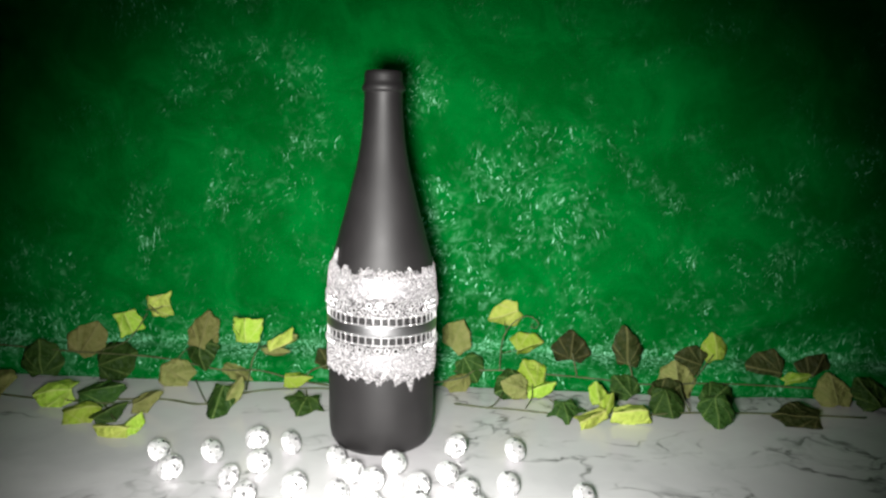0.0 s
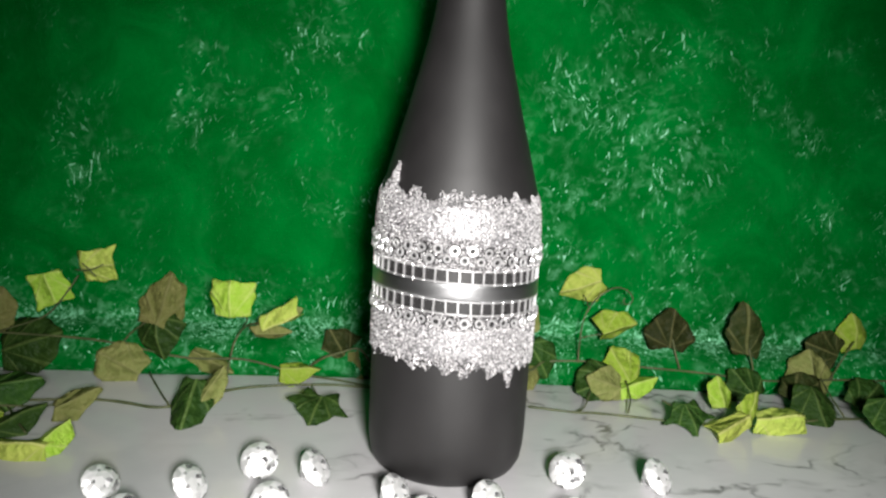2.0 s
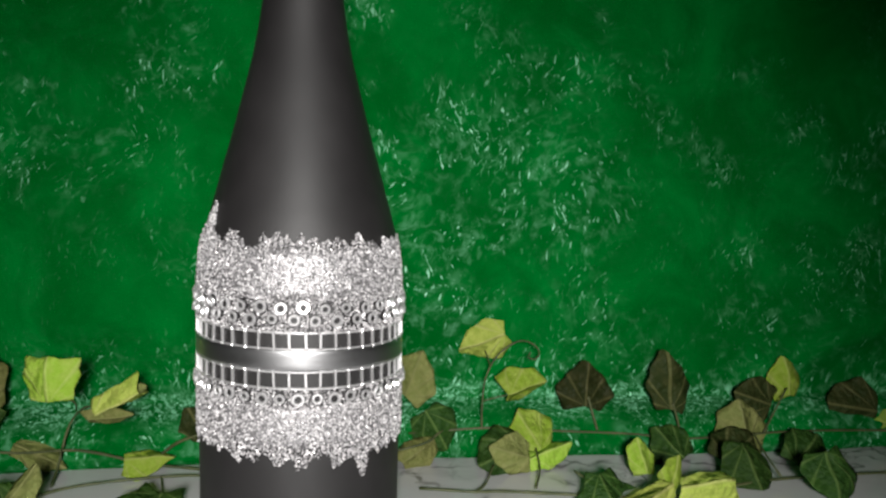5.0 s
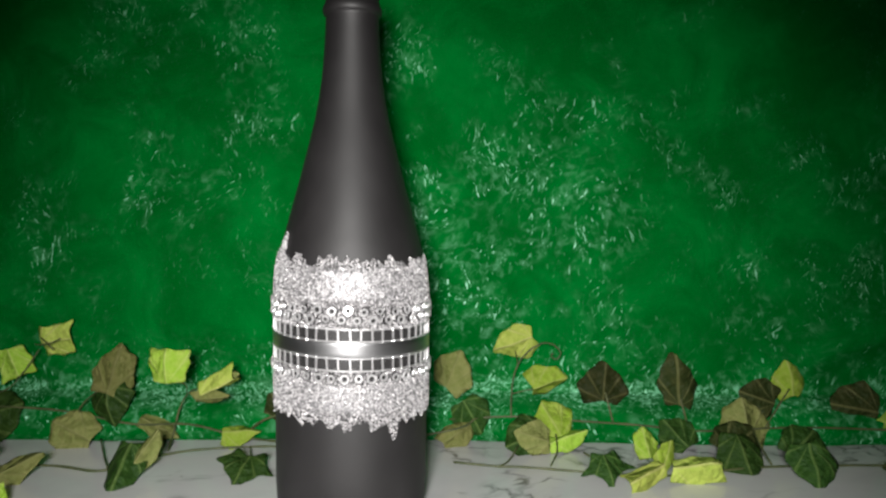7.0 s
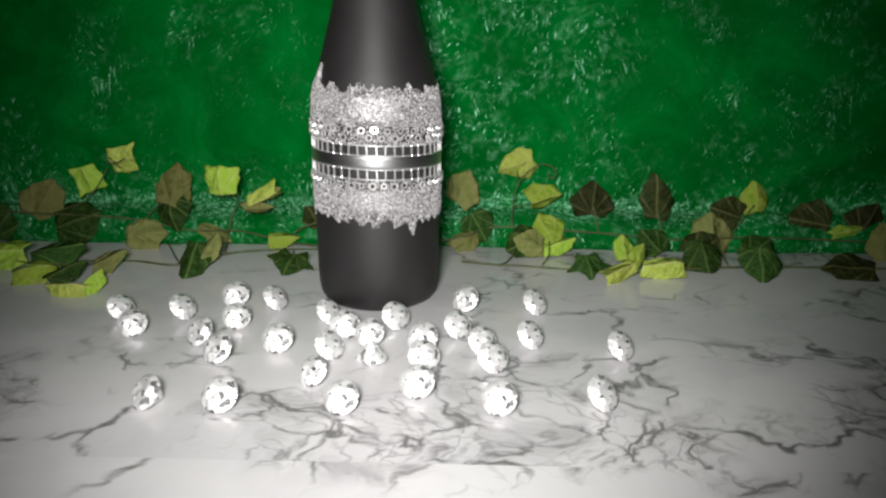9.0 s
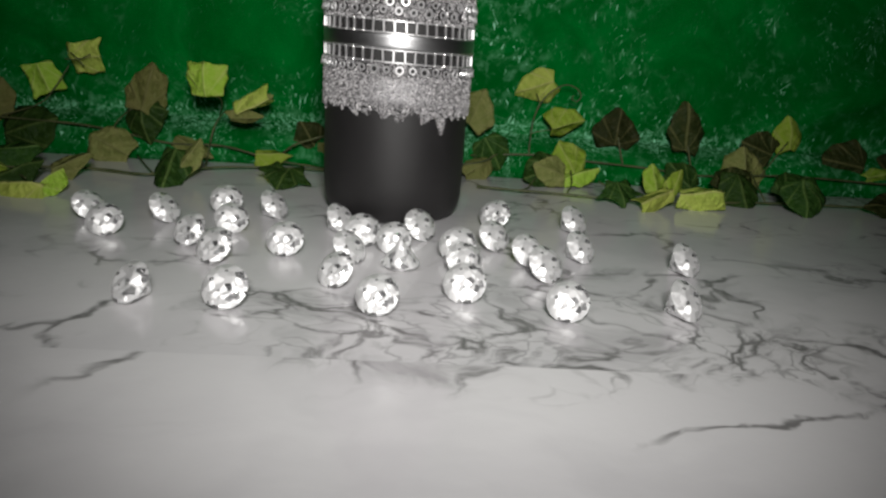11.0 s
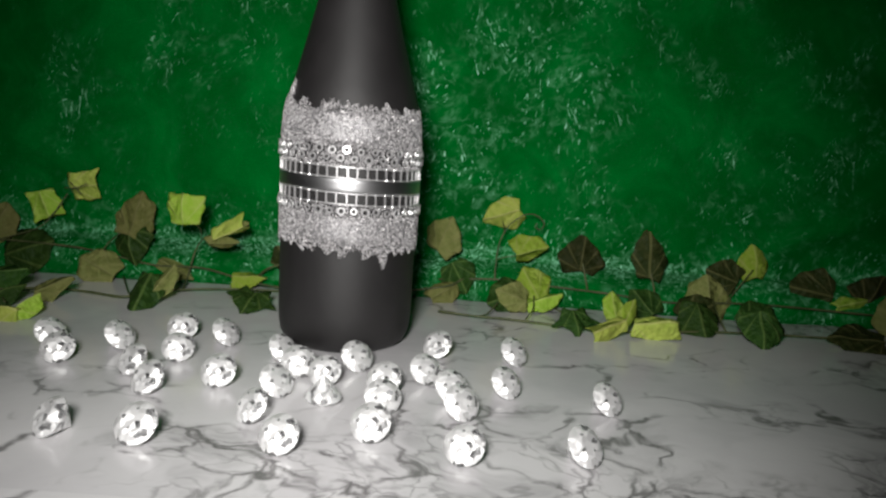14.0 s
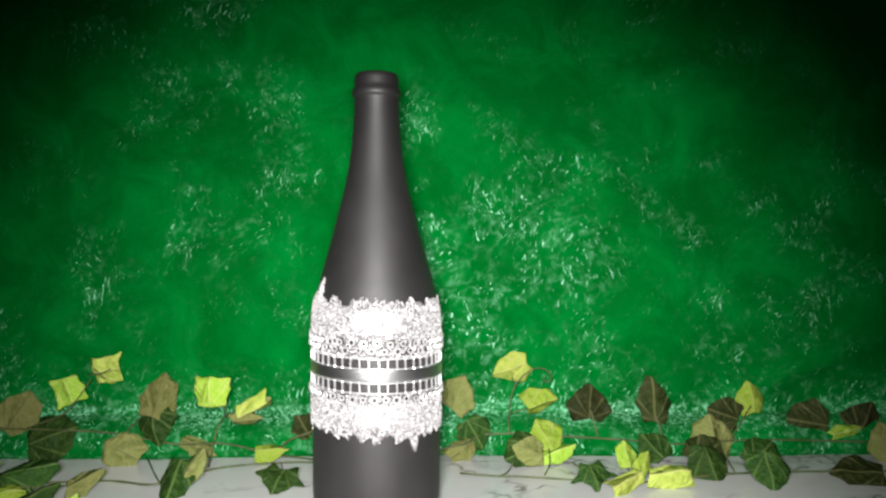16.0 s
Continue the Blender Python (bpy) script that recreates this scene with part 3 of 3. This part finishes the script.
# runners
stem(left_vine, (-0.42, 0.60, 0.004), (-0.33, 0.585, 0.003), (-0.243, 0.594, 0.003), (-0.201, 0.585, 0.003), (-0.187, 0.599, 0.003), (-0.158, 0.622, 0.003), (-0.11, 0.632, 0.003), (-0.07, 0.628, 0.003), r=0.0011)
stem(left_vine, (-0.44, 0.655, 0.03), (-0.35, 0.65, 0.026), (-0.264, 0.648, 0.023), (-0.205, 0.645, 0.014), (-0.165, 0.645, 0.014), (-0.13, 0.642, 0.007), (-0.104, 0.64, 0.004), (-0.06, 0.632, 0.003), (0.02, 0.642, 0.012), (0.04, 0.65, 0.019), r=0.0011)
stem(left_vine, (-0.172, 0.625, 0.002), (-0.174, 0.64, 0.009), (-0.171, 0.645, 0.026), (-0.163, 0.642, 0.038), (-0.150, 0.635, 0.043), (-0.131, 0.632, 0.047), r=0.0010, r1=0.0006, name="tendril")
stem(left_vine, (-0.246, 0.648, 0.020), (-0.239, 0.646, 0.029), (-0.228, 0.643, 0.038), r=0.0007, name="stalk")
stem(left_vine, (-0.226, 0.642, 0.004), (-0.207, 0.608, 0.003), (-0.197, 0.591, 0.003), r=0.0008, name="stalk")
stem(left_vine, (-0.165, 0.642, 0.038), (-0.158, 0.622, 0.048), (-0.158, 0.61, 0.054), r=0.0006, name="stalk")
stem(left_vine, (-0.325, 0.65, 0.026), (-0.298, 0.652, 0.036), (-0.287, 0.655, 0.048), (-0.277, 0.658, 0.064), r=0.0007, name="stalk")
stem(left_vine, (-0.34, 0.59, 0.004), (-0.30, 0.575, 0.006), (-0.262, 0.58, 0.004), (-0.243, 0.594, 0.004), r=0.0008, name="stalk")
stem(left_vine, (-0.29, 0.588, 0.004), (-0.265, 0.555, 0.006), (-0.25, 0.535, 0.008), r=0.0008, name="stalk")
stem(left_vine, (-0.118, 0.632, 0.003), (-0.112, 0.612, 0.004), (-0.107, 0.598, 0.006), r=0.0007, name="stalk")
stem(left_vine, (-0.122, 0.645, 0.010), (-0.112, 0.642, 0.018), (-0.100, 0.640, 0.023), (-0.088, 0.640, 0.026), (-0.080, 0.642, 0.016), r=0.0012, r1=0.0008, name="stalk")
stem(left_vine, (-0.276, 0.6515, 0.069), (-0.266, 0.6505, 0.0695), (-0.258, 0.6515, 0.0735), r=0.0006, name="stalk")
stem(left_vine, (-0.272, 0.6515, 0.074), (-0.267, 0.6505, 0.070), (-0.263, 0.6515, 0.065), r=0.0006, name="stalk")
# leaves over the left half
leaf(left_vine, -0.129, 0.630, 0.050, 0.013, 40, OLIVE, 10, 20, 0.2, 0.6, 0.3, 0.7)
leaf(left_vine, -0.295, 0.655, 0.055, 0.029, -70, LIME, 15, -10, -1, 0.3)
leaf(left_vine, -0.266, 0.659, 0.070, 0.030, 8, YELLOW, -5, 10, -1, 0.2)
leaf(left_vine, -0.216, 0.642, 0.053, 0.043, 74, OLIVE, 15, -10, 0.45, 0.35, 0.3, 0.85)
leaf(left_vine, -0.165, 0.606, 0.064, 0.031, 93, LIME, -5, -8, -1, 0.12, 0.2, 0.98)
leaf(left_vine, -0.138, 0.622, 0.046, 0.034, 28, YELLOW, 5, 25, -1, 0.5, 0.1, 0.42)
leaf(left_vine, -0.143, 0.626, 0.037, 0.028, 5, OLIVE, 0, 25, 0.1, 0.4, 0.2, 0.5)
leaf(left_vine, -0.336, 0.655, 0.036, 0.042, 60, OLIVE, 10, -5, 0.2)
leaf(left_vine, -0.305, 0.648, 0.020, 0.046, 25, GREEN, -10, -30, 0.2)
leaf(left_vine, -0.242, 0.634, 0.012, 0.036, 150, OLIVE, 10, -25, 0.1)
leaf(left_vine, -0.221, 0.642, 0.028, 0.036, -80, GREEN, -15, -5, 0.2, 0.35)
leaf(left_vine, -0.186, 0.643, 0.013, 0.038, -25, OLIVE, 0, -35, 0.3, 0.4, 0.2, 0.5)
leaf(left_vine, -0.127, 0.640, 0.011, 0.032, 5, LIME, 0, -60, 0.2, 0.3, 0.2, 0.65)
leaf(left_vine, -0.102, 0.655, 0.022, 0.032, 120, BROWN, 10, -5, 0.2, 0.3)
leaf(left_vine, -0.088, 0.652, 0.010, 0.026, -75, OLIVE, 25, -10, 0.1, 0.5, 0.2, 0.6)
leaf(left_vine, -0.180, 0.572, 0.010, 0.043, -97, GREEN, 5, -48, 0.3, 0.4, 0.1, 0.65)
leaf(left_vine, -0.170, 0.584, 0.018, 0.029, 65, OLIVE, 0, -35, 0.1, 0.4, 0.1, 0.55)
leaf(left_vine, -0.1095, 0.580, 0.007, 0.032, -108, GREEN, 5, -58, 1.0, 0.2, 0.2, 1.3)
leaf(left_vine, -0.287, 0.552, 0.009, 0.034, 20, LIME, 0, -65, 0.1)
leaf(left_vine, -0.248, 0.523, 0.008, 0.036, 175, YELLOW, 0, -62, 0.1, 0.5, 0.3, 0.7)
leaf(left_vine, -0.235, 0.530, 0.010, 0.025, 60, LIME, 0, -50, 0.1, 0.5, 0.3, 0.7)
leaf(left_vine, -0.243, 0.575, 0.012, 0.030, 35, OLIVE, 0, -50, 0.1, 0.4, 0.2, 0.7)
leaf(left_vine, -0.287, 0.584, 0.015, 0.046, 20, GREEN, 0, -55, 0.2, 0.4, 0.2, 0.8)
leaf(left_vine, -0.330, 0.582, 0.013, 0.040, 190, LIME, 0, -55, 0.1, 0.4, 0.2, 0.8)
leaf(left_vine, -0.262, 0.549, 0.011, 0.034, 40, GREEN, 0, -50, 0.1, 0.5, 0.2, 0.6)
leaf(left_vine, -0.375, 0.640, 0.022, 0.040, 100, GREEN, 10, -20, 0.2)
leaf(left_vine, -0.395, 0.600, 0.012, 0.040, 160, OLIVE, 0, -50, 0.2)
# runners over the right half
stem(right_vine, (0.02, 0.655, 0.016), (0.066, 0.65, 0.020), (0.096, 0.65, 0.018), (0.156, 0.648, 0.015), (0.194, 0.645, 0.012), (0.26, 0.642, 0.016), (0.33, 0.645, 0.014), (0.42, 0.64, 0.012), r=0.0010)
stem(right_vine, (0.022, 0.605, 0.003), (0.051, 0.598, 0.003), (0.068, 0.597, 0.003), (0.121, 0.587, 0.003), (0.16, 0.585, 0.003), (0.22, 0.60, 0.003), (0.30, 0.605, 0.003), (0.38, 0.60, 0.004), r=0.0010)
stem(right_vine, (0.064, 0.65, 0.019), (0.064, 0.651, 0.032), (0.066, 0.652, 0.050), (0.073, 0.652, 0.064), (0.085, 0.652, 0.0725), (0.094, 0.652, 0.0715), (0.099, 0.652, 0.066), (0.0965, 0.652, 0.0615), (0.0925, 0.652, 0.063), (0.0935, 0.652, 0.066), r=0.0008, r1=0.0006, name="tendril")
stem(right_vine, (0.065, 0.652, 0.036), (0.072, 0.652, 0.038), (0.083, 0.652, 0.040), r=0.0006, name="stalk")
stem(right_vine, (0.069, 0.652, 0.057), (0.068, 0.658, 0.062), (0.068, 0.665, 0.064), r=0.0006, name="stalk")
stem(right_vine, (0.137, 0.65, 0.017), (0.1355, 0.656, 0.026), (0.133, 0.658, 0.036), r=0.0009, name="stalk")
stem(right_vine, (0.190, 0.646, 0.012), (0.187, 0.646, 0.024), (0.184, 0.647, 0.034), r=0.0009, name="stalk")
stem(right_vine, (0.243, 0.643, 0.015), (0.256, 0.65, 0.030), (0.266, 0.656, 0.040), r=0.0007, name="stalk")
stem(right_vine, (0.085, 0.60, 0.003), (0.092, 0.618, 0.006), (0.094, 0.635, 0.012), r=0.0007, name="stalk")
stem(right_vine, (0.051, 0.598, 0.003), (0.058, 0.605, 0.004), (0.066, 0.622, 0.008), r=0.0007, name="stalk")
stem(right_vine, (0.121, 0.587, 0.003), (0.118, 0.583, 0.008), (0.106, 0.60, 0.012), r=0.0008, name="stalk")
stem(right_vine, (0.229, 0.602, 0.004), (0.226, 0.615, 0.014), (0.228, 0.63, 0.02), r=0.0008, name="stalk")
# leaves over the right half
leaf(right_vine, 0.067, 0.668, 0.069, 0.037, -160, YELLOW, -5, 5, 0.1, 0.2, 0.25, 0.80)
leaf(right_vine, 0.091, 0.651, 0.044, 0.031, 15, LIME, 10, 10, 0.1, 0.45, 0.2, 0.85)
leaf(right_vine, 0.022, 0.655, 0.052, 0.034, 70, OLIVE, -10, -10, 0.15, 0.3)
leaf(right_vine, 0.133, 0.659, 0.043, 0.034, 85, BROWN, 0, -5, 0.1, 0.2, 0.2, 1.15)
leaf(right_vine, 0.183, 0.648, 0.047, 0.045, 95, BROWN, 0, 0, 0.3, 0.3, 0.2, 0.66)
leaf(right_vine, 0.036, 0.650, 0.020, 0.032, -60, GREEN, 0, -15, 0.2)
leaf(right_vine, 0.026, 0.642, 0.010, 0.032, 30, OLIVE, 10, -30, 0.1, 0.4, 0.2, 0.7)
leaf(right_vine, 0.073, 0.628, 0.012, 0.034, 200, GREEN, 5, -30, 0.1, 0.4)
leaf(right_vine, 0.077, 0.624, 0.014, 0.030, 160, OLIVE, 10, -15, 0.1, 0.35, 0.2, 0.8)
leaf(right_vine, 0.092, 0.642, 0.020, 0.032, 120, LIME, 0, -15, 0.1, 0.35)
leaf(right_vine, 0.101, 0.632, 0.012, 0.034, 25, LIME, -10, -45, 0.1, 0.6, 0.2, 0.6)
leaf(right_vine, 0.269, 0.659, 0.046, 0.031, 100, LIME, 10, 0, 0.1, 0.3, 0.3, 0.9)
leaf(right_vine, 0.243, 0.652, 0.034, 0.034, 160, BROWN, 10, -5, 0.1)
leaf(right_vine, 0.229, 0.640, 0.020, 0.038, 95, OLIVE, 0, -12, 0.2, 0.35)
leaf(right_vine, 0.211, 0.600, 0.010, 0.038, -85, GREEN, 5, -42, 0.2, 0.3)
leaf(right_vine, 0.220, 0.628, 0.012, 0.036, 30, BROWN, 5, -40, 0.15, 0.3)
leaf(right_vine, 0.245, 0.580, 0.0125, 0.034, -90, GREEN, 0, -35, 0.1, 0.2, 0.2, 1.05)
leaf(right_vine, 0.317, 0.592, 0.009, 0.044, 170, BROWN, 0, -65, 0.3)
leaf(right_vine, 0.315, 0.656, 0.026, 0.040, 170, BROWN, 0, -10, 0.1)
leaf(right_vine, 0.346, 0.652, 0.020, 0.032, 15, LIME, 0, -25, 0.1, 0.6, 0.2, 0.6)
leaf(right_vine, 0.365, 0.658, 0.028, 0.036, 60, BROWN, 0, -10, 0.1)
leaf(right_vine, 0.372, 0.636, 0.016, 0.036, 100, OLIVE, 0, -20, 0.1)
leaf(right_vine, 0.139, 0.568, 0.011, 0.036, 205, YELLOW, 5, -40, -1, 0.5, 0.1, 0.5)
leaf(right_vine, 0.170, 0.576, 0.013, 0.040, 8, YELLOW, -5, -40, -1, 0.5, 0.1, 0.5)
leaf(right_vine, 0.152, 0.576, 0.019, 0.022, 70, LIME, 0, -15, 0.1, 0.5, 0.15, 0.6)
leaf(right_vine, 0.150, 0.612, 0.014, 0.024, 100, LIME, 0, -20, 0.1, 0.4, 0.2, 0.75)
leaf(right_vine, 0.118, 0.580, 0.0085, 0.029, -80, GREEN, 0, -50, 1.0, 0.35, 0.2, 1.2)
leaf(right_vine, 0.178, 0.636, 0.013, 0.030, 130, GREEN, 0, -20, 0.2)
leaf(right_vine, 0.262, 0.625, 0.012, 0.034, 40, GREEN, 0, -35, 0.2)
leaf(right_vine, 0.400, 0.630, 0.016, 0.038, 120, GREEN, 0, -30, 0.2)
